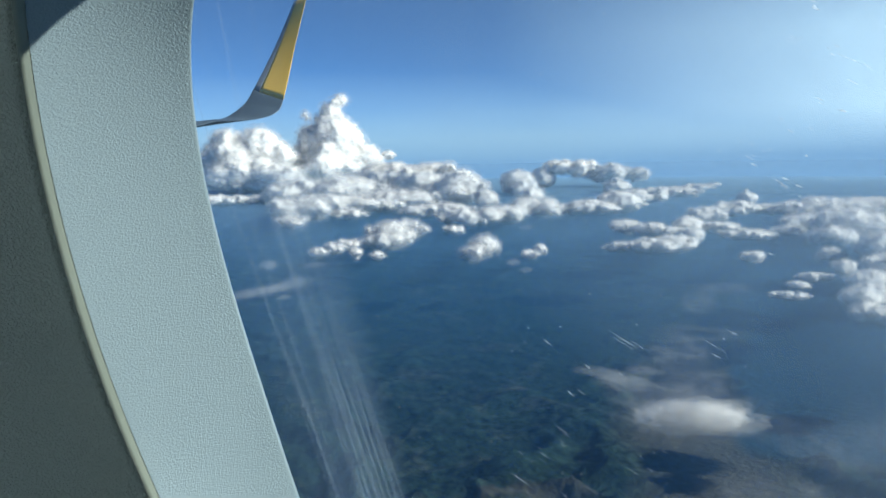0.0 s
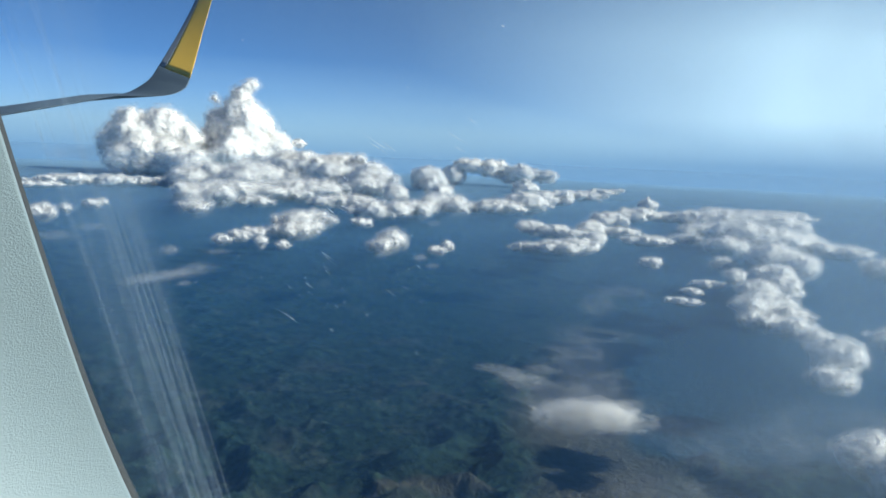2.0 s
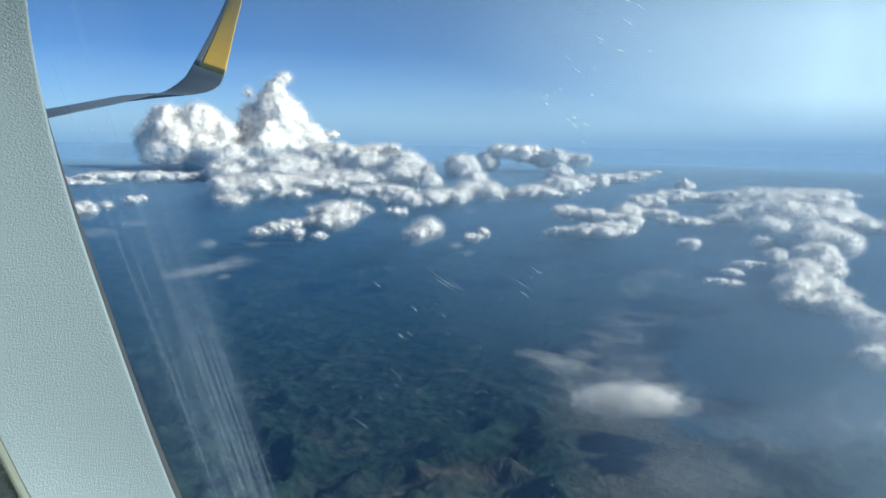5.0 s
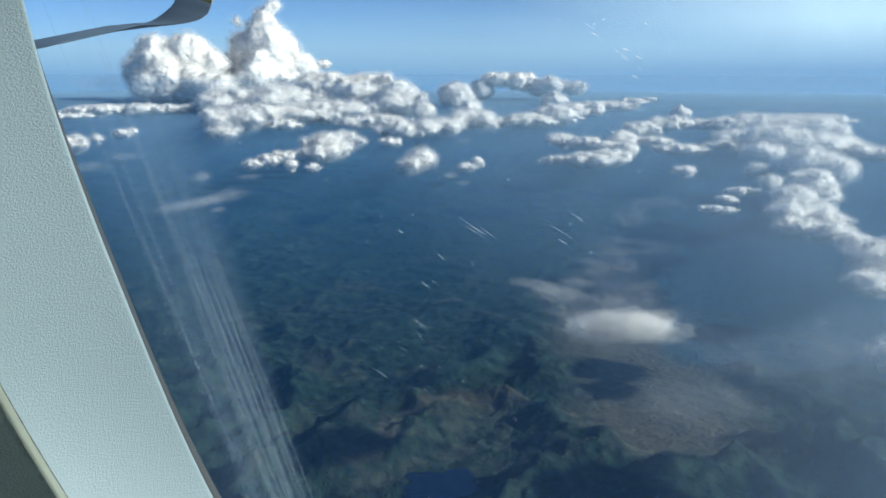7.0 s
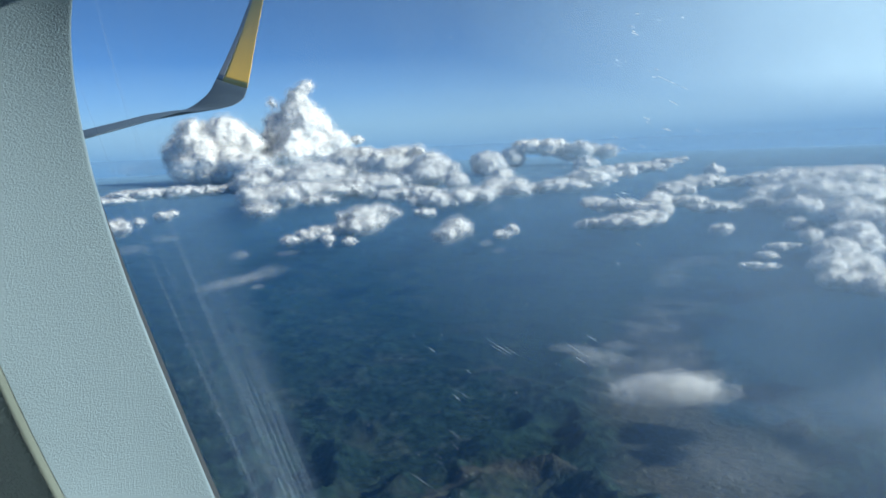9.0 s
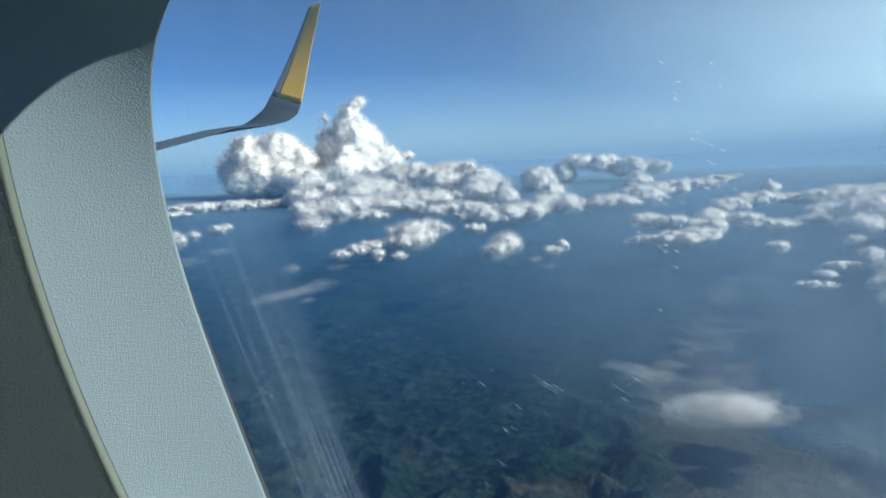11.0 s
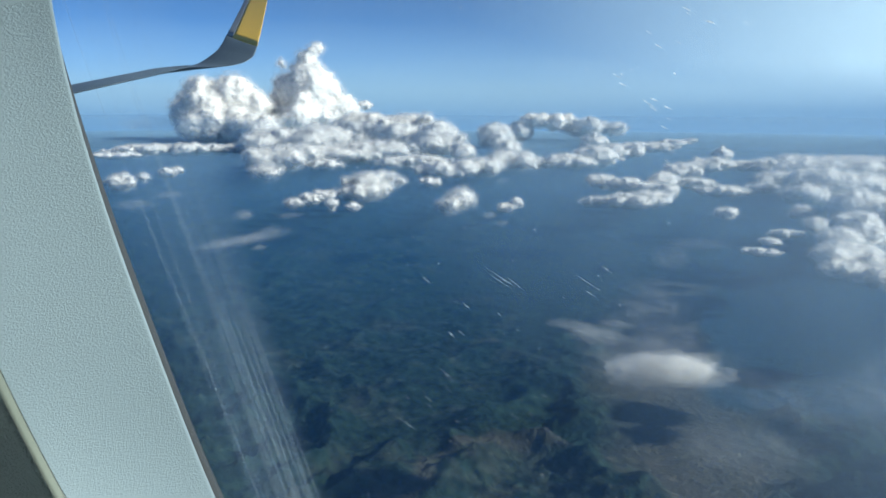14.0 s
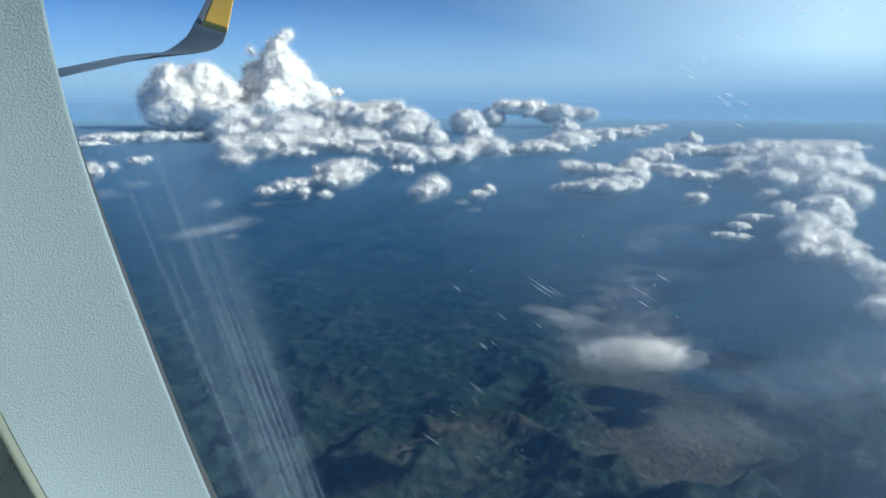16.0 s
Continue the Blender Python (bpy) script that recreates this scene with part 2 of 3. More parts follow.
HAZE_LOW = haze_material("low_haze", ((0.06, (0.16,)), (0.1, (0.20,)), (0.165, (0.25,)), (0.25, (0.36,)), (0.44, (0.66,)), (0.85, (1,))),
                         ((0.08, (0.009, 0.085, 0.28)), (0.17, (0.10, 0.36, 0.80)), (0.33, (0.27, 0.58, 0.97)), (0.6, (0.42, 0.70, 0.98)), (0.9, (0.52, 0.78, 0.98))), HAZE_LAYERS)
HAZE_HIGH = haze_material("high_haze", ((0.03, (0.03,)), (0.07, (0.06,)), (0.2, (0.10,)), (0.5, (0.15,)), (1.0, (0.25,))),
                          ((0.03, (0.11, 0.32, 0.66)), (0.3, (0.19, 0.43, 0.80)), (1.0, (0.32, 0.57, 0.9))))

# ---- helpers of the scene ----


def mesh_object(name, verts, faces, material, parent=None, label="", smooth=True):
    me = bpy.data.meshes.new(name)
    me.from_pydata([tuple(map(float, v)) for v in verts], [], [tuple(map(int, f)) for f in faces])
    me.materials.append(material)
    if smooth:
        me.shade_smooth()
    me.update()
    ob = new(name, me)
    if parent is not None:
        ob.parent = parent
    if label:
        ob["label"] = label
    return ob


def part(name, bm, material, parent, label="", smooth=False):
    me = bpy.data.meshes.new(name)
    bmesh.ops.recalc_face_normals(bm, faces=bm.faces)
    bm.to_mesh(me)
    bm.free()
    me.materials.append(material)
    if smooth:
        me.shade_smooth()
    ob = new(name, me)
    if parent is not None:
        ob.parent = parent
    if label:
        ob["label"] = label
    return ob


def hash3(i, j, k):
    h = (i.astype(np.int64) * 374761393 + j.astype(np.int64) * 668265263 + k.astype(np.int64) * 2147483647) & 0xFFFFFFFF
    h = ((h ^ (h >> 13)) * 1274126177) & 0xFFFFFFFF
    return ((h ^ (h >> 16)) & 0xFFFF) / 65535.0


def value_noise(p):
    """Smooth noise from 0 to 1 at the rows of p."""
    i = np.floor(p).astype(np.int64)
    f = p - i
    f = f * f * (3 - 2 * f)
    total = 0
    for dx in (0, 1):
        for dy in (0, 1):
            for dz in (0, 1):
                w = (f[:, 0] if dx else 1 - f[:, 0]) * (f[:, 1] if dy else 1 - f[:, 1]) * (f[:, 2] if dz else 1 - f[:, 2])
                total = total + w * hash3(i[:, 0] + dx, i[:, 1] + dy, i[:, 2] + dz)
    return total


def fractal(p, octaves, gain=0.5):
    total, amp, norm = 0, 1.0, 0.0
    for o in range(octaves):
        total = total + amp * value_noise(p * 2.03 ** o + 17.3 * o)
        norm += amp
        amp *= gain
    return total / norm


# ---- the window wall ----
# the wall's own axes: x runs aft, y up along the leaning wall, z out of the aircraft
WALL_AZ, WALL_LEAN = radians(35.38), radians(18.05)
OUT_FLAT = Vector((math.sin(WALL_AZ), math.cos(WALL_AZ), 0))
AFT = Vector((math.cos(WALL_AZ), -math.sin(WALL_AZ), 0))
UP = math.cos(WALL_LEAN) * Vector((0, 0, 1)) - math.sin(WALL_LEAN) * OUT_FLAT
OUT = math.cos(WALL_LEAN) * OUT_FLAT + math.sin(WALL_LEAN) * Vector((0, 0, 1))
CENTRE = Vector((-0.0020, 0.2108, -0.0817))
WALL = Matrix(((AFT.x, UP.x, OUT.x, CENTRE.x), (AFT.y, UP.y, OUT.y, CENTRE.y), (AFT.z, UP.z, OUT.z, CENTRE.z), (0, 0, 0, 1)))
HALF_W, HALF_H, ROUND = 0.125, 0.175, 2.98


def loop(hw, hh, p, shift, z, n=160):
    """A rounded oblong round the window's middle."""
    pts = []
    for i in range(n):
        a = 2 * math.pi * i / n
        c, s = math.cos(a), math.sin(a)
        pts.append((math.copysign(abs(c) ** (2 / p), c) * (hw + (0.045 if c > 0 else 0)), math.copysign(abs(s) ** (2 / p), s) * hh + shift, z))
    return pts


def loft(loops, cap=False):
    n = len(loops[0])
    verts = [v for l in loops for v in l]
    faces = [(k * n + i, k * n + (i + 1) % n, (k + 1) * n + (i + 1) % n, (k + 1) * n + i) for k in range(len(loops) - 1) for i in range(n)]
    if cap:
        faces += [tuple(range(n))[::-1], tuple(range((len(loops) - 1) * n, len(loops) * n))]
    return verts, faces


window = tagged(new("window_1"), "cabin window with pale moulded surround and scratched pane", "window", kind="structure")
window.matrix_world = WALL
LIP_W, LIP_H, LIP_P, LIP_SHIFT, LIP_Z = 0.0194, 0.0313, 1.946, 0.0187, -0.0433


def surround(s, z_extra=0.0, grow=0.0):
    return loop(HALF_W + LIP_W * s + grow, HALF_H + LIP_H * s + grow, ROUND + (LIP_P - ROUND) * s, LIP_SHIFT * s, LIP_Z * s + z_extra)


rings = [surround(0, 0.012, 0.026), surround(0, 0.004, 0.008), surround(0, 0.001, 0.0012), surround(0), surround(0.015), surround(0.04)]
rings += [surround(s, 0.0015 * math.sin(math.pi * s)) for s in (0.1, 0.2, 0.3, 0.4, 0.5, 0.6, 0.7, 0.8, 0.88, 0.95)]
mesh_object("reveal", *loft(rings), REVEAL, window, "pale grey grained plastic reveal")
bead = [surround(0.95), surround(0.97, -0.0006), surround(1.0, -0.0008), surround(1.0, -0.0002, 0.0016), surround(1.0, 0.0016, 0.0026), surround(1.0, 0.005, 0.0028)]
mesh_object("lip", *loft(bead), LIP, window, "rounded beige rim of the surround")
seal = [loop(HALF_W + 0.06, HALF_H + 0.06, 3, 0, 0.014), loop(HALF_W + 0.036, HALF_H + 0.036, 3, 0, 0.015), loop(HALF_W + 0.0345, HALF_H + 0.0345, 3, 0, 0.017),
        loop(HALF_W + 0.0335, HALF_H + 0.0335, 3, 0, 0.0205), loop(HALF_W + 0.065, HALF_H + 0.065, 3, 0, 0.025)]
mesh_object("seal", *loft(seal), RUBBER, window, "dark rubber window seal")
pane = mesh_object("pane", *loft([loop(HALF_W + 0.045, HALF_H + 0.045, 3, 0, 0.0185), loop(HALF_W + 0.045, HALF_H + 0.045, 3, 0, 0.0205)], True), PANE, window,
                   "clear acrylic pane with smears and fine scratches", smooth=False)
pane.visible_shadow = False

rng_s = random.Random(11)
SCRATCHES = [(0.010, 0.038, 10), (0.036, 0.038, 7), (0.040, 0.046, 4.5), (-0.013, 0.003, 5), (-0.022, -0.007, 5), (-0.032, -0.016, 8), (0.054, 0.082, 4.5),
             (-0.015, 0.001, 4), (0.012, 0.036, 8), (0.058, 0.112, 3), (0.066, 0.107, 3.5), (0.068, 0.103, 3), (0.063, 0.096, 2.5), (0.048, 0.088, 3.5)]


def scratch_marks():
    """Fine cuts and specks on the pane's inner face, mostly running down aft."""
    verts, faces = [], []

    def mark(x, y, length, width, angle):
        c, s_ = math.cos(angle), math.sin(angle)
        i = len(verts)
        for u, w in ((-0.5, 0), (-0.2, -0.5), (0.25, -0.4), (0.5, 0), (0.25, 0.4), (-0.2, 0.5)):
            verts.append((x + c * u * length - s_ * w * width, y + s_ * u * length + c * w * width, 0.0181))
        faces.append(tuple(range(i, i + 6)))

    for x, y, mm in SCRATCHES:
        for _ in range(2):
            mark(x + rng_s.uniform(-0.002, 0.002), y + rng_s.uniform(-0.002, 0.002), mm * rng_s.uniform(0.4, 1.0) / 1000, rng_s.uniform(0.00008, 0.00016), radians(rng_s.uniform(-36, -26)))
    for _ in range(130):
        x, y = rng_s.gauss(-0.01, 0.05), rng_s.gauss(0.01, 0.06)
        mark(x, y, rng_s.uniform(0.0002, 0.0006), rng_s.uniform(0.00015, 0.0003), radians(rng_s.uniform(-60, 0)))
    for _ in range(34):
        k = rng_s.random()
        x, y = 0.050 + 0.022 * k + rng_s.gauss(0, 0.006), 0.075 + 0.05 * k + rng_s.gauss(0, 0.006)
        mark(x, y, rng_s.uniform(0.0006, 0.002), rng_s.uniform(0.00012, 0.0003), radians(rng_s.uniform(-40, -15)))
    for _ in range(16):
        mark(rng_s.gauss(-0.006, 0.018), rng_s.gauss(0.012, 0.02), rng_s.uniform(0.001, 0.003), rng_s.uniform(0.00008, 0.0002), radians(rng_s.uniform(-42, -28)))
    for _ in range(150):
        y = rng_s.uniform(-0.15, 0.08)
        mark(-0.131 + rng_s.gauss(0.0, 0.007), y, rng_s.uniform(0.0002, 0.0006), rng_s.uniform(0.00015, 0.0004), rng_s.uniform(0, 3))
    return verts, faces


marks = mesh_object("scratches", *scratch_marks(), GLINT, pane, "fine bright scratches and specks", smooth=False)
marks["kind"] = "stuff"



def smear_marks():
    """Long dried wipes that run down beside the forward edge and bend with the upper corner."""
    verts, faces = [], []
    for _ in range(34):
        x0 = rng_s.choice((rng_s.uniform(-0.131, -0.092), rng_s.gauss(-0.100, 0.005), rng_s.gauss(-0.126, 0.004)))
        wide = rng_s.choice((0.0003, 0.0005, 0.0008, 0.0016, 0.003))
        foot, head = -0.19 + 0.06 * rng_s.random() ** 2, rng_s.uniform(-0.02, 0.09) if rng_s.random() < 0.72 else 0.175
        lean, bow = rng_s.uniform(-0.085, -0.045), rng_s.uniform(2.2, 3.2)
        for share, lift in ((1.0, 0.0), (0.62, 0.00003), (0.3, 0.00006)):
            i, n = len(verts), 26
            for k in range(n + 1):
                y = foot + (head - foot) * k / n
                x = x0 + lean * y + bow * max(0.0, y - 0.08) ** 2 + 0.0004 * math.sin(y * 60 + x0 * 900)
                w = wide * share * 0.5 * min(1.0, 0.08 + 2.6 * (1 - k / n)) * (1 + 0.3 * math.sin(y * 37 + wide * 9000))
                verts += [(x - w, y, 0.0180 - lift), (x + w, y, 0.0180 - lift)]
            faces += [(i + 2 * k, i + 2 * k + 1, i + 2 * k + 3, i + 2 * k + 2) for k in range(n)]
    return verts, faces


smears = mesh_object("smears", *smear_marks(), SMEAR, pane, "long pale dried wipe marks", smooth=False)
smears["kind"] = "stuff"

# the side wall with its opening
DISH_Z = LIP_Z - 0.037
wall_hole = [surround(1.0, 0.0040, 0.0020), surround(1.0, -0.0010, 0.0026)]
wall_hole += [surround(1.0, -0.0010 - 0.036 * k ** 1.5, 0.0026 + 0.062 * k) for k in (0.03, 0.08, 0.2, 0.35, 0.5, 0.65, 0.8, 0.92, 1.0)]
outer = []
for x, y, z in wall_hole[-1]:
    k = max(abs(x) / 0.9, (y / 0.45 if y > 0 else -y / 0.6))
    outer.append((x / k, y / k, z))
back = [(x, y, z + 0.03) for x, y, z in outer]
inner_back = [(x, y, z + 0.012) for x, y, z in surround(1.0, 0.0040, 0.0020)]
wall_side = mesh_object("wall_side", *loft([inner_back] + wall_hole + [outer, back, inner_back]), PANEL)
wall_side.matrix_world = WALL
tagged(wall_side, "grey grained plastic sidewall panel round the window", "wall", kind="structure")


def slab(name, a, b, label, category, material, along=0.9):
    """A plank of wall lining from a to b (distance out, height), running fore and aft."""
    (h0, z0), (h1, z1) = a, b
    d = Vector((h1 - h0, z1 - z0)).normalized() * 0.03
    bm = bmesh.new()
    quad = [(h0, z0), (h1, z1), (h1 - d.y, z1 + d.x), (h0 - d.y, z0 + d.x)]
    ends = [[bm.verts.new(AFT * s + OUT_FLAT * h + Vector((0, 0, z))) for h, z in quad] for s in (-along, along)]
    for i in range(4):
        bm.faces.new((ends[0][i], ends[0][(i + 1) % 4], ends[1][(i + 1) % 4], ends[1][i]))
    bm.faces.new(ends[0])
    bm.faces.new(ends[1])
    return tagged(part(name, bm, material, None), label, category, kind="structure")


TOP, FOOT = CENTRE + UP * 0.45 + OUT * DISH_Z, CENTRE - UP * 0.6 + OUT * DISH_Z
top, foot = (TOP.dot(OUT_FLAT), TOP.z), (FOOT.dot(OUT_FLAT), FOOT.z)
slab("wall_lower", (foot[0] + 0.01, -1.15), (foot[0] + 0.01, foot[1] + 0.005), "plain lower cabin wall lining", "wall", TRIM)
slab("wall_upper", (top[0], top[1] - 0.005), (-0.5, 0.85), "curved-in upper cabin lining below the ceiling", "wall", TRIM)
slab("ceiling", (-0.5, 0.85), (-2.6, 0.85), "plain pale cabin ceiling", "ceiling", TRIM)
# far wall with unseen openings added to hold the fill lamps
slab("wall_far_upper", (-2.6, 0.88), (-2.6, 0.22), "plain far cabin wall lining above the added openings", "wall", TRIM)
slab("wall_far_lower", (-2.6, -0.14), (-2.6, -1.18), "plain far cabin wall lining below the added openings", "wall", TRIM)
for s in (-0.78, -0.26, 0.26, 0.78):
    bm = bmesh.new()
    bmesh.ops.create_cube(bm, size=1.0, matrix=Matrix.LocRotScale(AFT * s + OUT_FLAT * -2.615 + Vector((0, 0, 0.04)), Euler((0, 0, -WALL_AZ)), (0.26, 0.03, 0.36)))
    tagged(part("wall_far_pier", bm, TRIM, None), "plain cabin lining between the added openings", "wall", kind="structure")
# unseen lamps added to lift the shade on the window surround and panel
for s in (-0.52, 0.0, 0.52):
    fill = new("cabin_fill", bpy.data.lights.new("cabin_fill", "AREA"))
    fill.data.shape, fill.data.size, fill.data.size_y, fill.data.energy, fill.data.color = "RECTANGLE", 0.25, 0.35, FILL_W, (0.86, 0.94, 1.0)
    at = AFT * s + OUT_FLAT * -2.62 + Vector((0, 0, 0.04))
    fill.matrix_world = look(at, at + OUT_FLAT)
slab("floor", (-2.6, -1.15), (foot[0] + 0.04, -1.15), "dark blue cabin carpet", "floor", CARPET)
for name, s in (("wall_front", -0.9), ("wall_back", 0.9)):
    bm = bmesh.new()
    quad = [(foot[0] + 0.05, -1.19), (foot[0] + 0.05, foot[1]), (top[0] + 0.05, top[1]), (-0.48, 0.9), (-2.64, 0.9), (-2.64, -1.19)]
    ends = [[bm.verts.new(AFT * (s + e) + OUT_FLAT * h + Vector((0, 0, z))) for h, z in quad] for e in (0, math.copysign(0.03, s))]
    for i in range(6):
        bm.faces.new((ends[0][i], ends[0][(i + 1) % 6], ends[1][(i + 1) % 6], ends[1][i]))
    bm.faces.new(ends[0])
    bm.faces.new(ends[1])
    tagged(part(name, bm, TRIM, None), "plain cabin partition", "wall", kind="structure")

# ---- the wing ----
FORE = -AFT


def at_side(az, el, lateral):
    """The place seen under those angles at a distance out from the cabin."""
    w = heading(az, el)
    return w * (lateral / w.dot(OUT_FLAT))


def airfoil(te, le, thick, way, c0=0.0, c1=1.0, n=9):
    """A closed section between chord shares c0 (nose) and c1 (tail)."""
    pts = []
    for side in (1, -1):
        cs = [c0 + (c1 - c0) * (0.5 - 0.5 * math.cos(math.pi * i / n)) for i in range(n + 1)]
        cs = cs if side == 1 else cs[::-1][1:-1]
        for c in cs:
            t = thick * 2.6 * (0.2969 * math.sqrt(max(c, 0)) - 0.126 * c - 0.3516 * c * c + 0.2843 * c ** 3 - 0.1015 * c ** 4) * 1.92
            pts.append(le + (te - le) * c + way * side * t)
    return pts


def skin(sections):
    n = len(sections[0])
    verts = [v for s in sections for v in s]
    faces = [(k * n + i, k * n + (i + 1) % n, (k + 1) * n + (i + 1) % n, (k + 1) * n + i) for k in range(len(sections) - 1) for i in range(n)]
    faces += [tuple(range(n))[::-1], tuple(range((len(sections) - 1) * n, len(sections) * n))]
    return verts, faces


wing = tagged(new("wing"), "swept grey aircraft wing with an upturned yellow winglet", "wing")
Z = Vector((0, 0, 1))
# stations from the tip to the root: tail and nose (azimuth, height angle), distance out, half thickness, lean of the section
STATIONS = [((-12.25, 10.2), (-13.05, 9.95), 13.0, 0.02, 0.25), ((-13.1, 7.1), (-14.35, 7.15), 12.3, 0.034, 0.28), ((-13.95, 3.72), (-15.85, 4.4), 11.5, 0.044, 0.32),
            ((-14.5, 2.88), (-16.55, 3.38), 11.2, 0.05, 0.55), ((-15.6, 2.5), (-17.9, 2.5), 10.85, 0.066, 0.8), ((-16.95, 2.4), (-19.3, 2.25), 10.35, 0.105, 0.97),
            ((-18.3, 2.35), (-21.0, 1.95), 9.9, 0.13, 1.0)]


def spline(k, get):
    """A smooth run of numbers through the stations."""
    i = min(int(k), len(STATIONS) - 2)
    f = k - i
    p0, p1, p2, p3 = (get(STATIONS[min(max(j, 0), len(STATIONS) - 1)]) for j in (i - 1, i, i + 1, i + 2))
    return 0.5 * (2 * p1 + (p2 - p0) * f + (2 * p0 - 5 * p1 + 4 * p2 - p3) * f * f + (3 * p1 - p0 - 3 * p2 + p3) * f ** 3)


def station(k, c0=0.0, c1=1.0):
    out = spline(k, lambda q: q[2])
    te = at_side(spline(k, lambda q: q[0][0]), spline(k, lambda q: q[0][1]), out)
    le = at_side(spline(k, lambda q: q[1][0]), spline(k, lambda q: q[1][1]), out)
    lie = spline(k, lambda q: q[4])
    way = (OUT_FLAT * (1 - lie) + Z * lie).normalized()
    return airfoil(te, le, spline(k, lambda q: q[3]), way, c0, c1)


def run(a, b, n=12):
    return [a + (b - a) * i / n for i in range(n + 1)]


mesh_object("fairing", *skin([station(k) for k in run(2, 6, 24)]), WING_GREY, wing, "grey curved fairing at the wing tip")
winglet = mesh_object("winglet", *skin([station(k, 0.2, 1.0) for k in run(0, 2.0)]), YELLOW, wing, "yellow painted winglet")
mesh_object("leading_edge", *skin([station(k, 0.0, 0.21) for k in run(0, 2.0)]), EDGE_GREY, winglet, "bare grey leading edge")
root_te, root_le = at_side(-18.3, 2.35, 9.9), at_side(-21.0, 1.95, 9.9)
secs = []
for s in (0.0, 1.5, 4.0, 7.5):
    te = root_te + (-OUT_FLAT + FORE * 0.30 - Z * 0.255) * s
    le = root_le + (-OUT_FLAT + FORE * 0.52 - Z * 0.255) * s
    secs.append(airfoil(te, le, 0.13 + 0.02 * s, Z))
mesh_object("wing_panel", *skin(secs), WING_GREY, wing, "grey painted outer wing")

# ---- land and far air ----
GROUND_Z = -200.0


def gradient_noise(p):
    """Smooth noise round 0 at the rows of p, with no grid to be seen in it."""
    i = np.floor(p).astype(np.int64)
    f = p - i
    u = f ** 3 * (f * (f * 6 - 15) + 10)
    total = 0
    for dx in (0, 1):
        for dy in (0, 1):
            a = 2 * math.pi * hash3(i[:, 0] + dx, i[:, 1] + dy, np.full(len(p), 5))
            dot = np.cos(a) * (f[:, 0] - dx) + np.sin(a) * (f[:, 1] - dy)
            total = total + dot * (u[:, 0] if dx else 1 - u[:, 0]) * (u[:, 1] if dy else 1 - u[:, 1])
    return total * 1.5


def ground_sheet():
    radii = [0.0, 60.0, 120.0, 180.0] + list(np.geomspace(220, 2000, 430)) + list(np.geomspace(2030, 4930, 60))
    angles = list(np.arange(-180, -40, 5.0)) + list(np.arange(-40, 45, 0.22)) + list(np.arange(45, 180, 5.0))
    na, nr = len(angles), len(radii)
    a, r = np.meshgrid(np.radians(angles), np.array(radii[1:]))
    x, y = (np.sin(a) * r).ravel(), (np.cos(a) * r).ravel()
    rr = r.ravel()
    p = np.c_[x, y, np.zeros_like(x)]
    warp = np.c_[gradient_noise(p[:, :2] / 110.0 + 3.1), gradient_noise(p[:, :2] / 110.0 + 57.7)] * 20.0
    q = p[:, :2] + warp
    ridge, amp, keep = np.zeros_like(x), 1.0, np.ones_like(x)
    for o in range(6):
        crest = (1 - np.abs(gradient_noise(q / 72.0 * 2.07 ** o + 11.3 * o)) * 1.5) ** 2
        ridge += crest * amp * keep
        keep, amp = np.clip(crest * 1.3, 0, 1), amp * 0.46
    rise = np.clip((fractal(p / 700.0 + 1.7, 3) - 0.28) * 2.0, 0.12, 1)
    h = ridge * 17 * rise * np.clip(rr / 400, 0.6, 1)
    az = np.degrees(a.ravel())

    def near(line, width):
        """1 close to a line of (azimuth, distance) points, 0 away from it."""
        best = np.full(x.shape, 1e9)
        pts = [(math.sin(radians(q)) * d, math.cos(radians(q)) * d) for q, d in line]
        for (x0, y0), (x1, y1) in zip(pts, pts[1:]):
            t = np.clip(((x - x0) * (x1 - x0) + (y - y0) * (y1 - y0)) / ((x1 - x0) ** 2 + (y1 - y0) ** 2), 0, 1)
            best = np.minimum(best, np.hypot(x - x0 - t * (x1 - x0), y - y0 - t * (y1 - y0)))
        wob = (fractal(p / 60.0, 4) - 0.5) * width * 1.6
        return np.clip(1.5 - (best + wob) / width, 0, 1)

    plain = near([(13.3, 960), (14.6, 720), (12.5, 600), (16.5, 520), (17.5, 470)], 44)
    river = np.maximum(near([(-6.0, 395), (-3.2, 412), (-2.9, 440), (1.5, 470), (9.5, 465)], 4), near([(1.5, 690), (1.9, 696)], 6))
    slopes = near([(-11, 390), (-1, 430), (4, 400), (12, 430)], 42)
    sea = np.clip((az - 16.5 - (fractal(p / 130.0 + 9, 4) - 0.5) * 9) / 0.8, 0, 1) * np.clip((rr - 560 - (fractal(p / 90.0, 4) - 0.5) * 160) / 40, 0, 1) * (az < 120)
    flat = np.clip(1 - np.maximum.reduce([plain, sea, near([(-1.5, 372), (2.8, 384)], 26)]), 0, 1)
    h = h * flat
    bare = np.clip(plain * 0.75 + river * 0.55 + slopes * 0.32 * np.clip(fractal(p / 7.0, 5, 0.62) * 2.6 - 1.05, 0, 1), 0, 1) * (1 - sea)
    verts = [(0, 0, 0)] + list(zip(x, y, h))
    faces = [(0, 1 + i, 1 + (i + 1) % na) for i in range(na)]
    faces += [(1 + k * na + i, 1 + (k + 1) * na + i, 1 + (k + 1) * na + (i + 1) % na, 1 + k * na + (i + 1) % na) for k in range(nr - 2) for i in range(na)]
    ob = mesh_object("ground", verts, faces, LAND)
    layer = ob.data.color_attributes.new("cover", "FLOAT_COLOR", "POINT")
    cols = np.zeros((len(verts), 4))
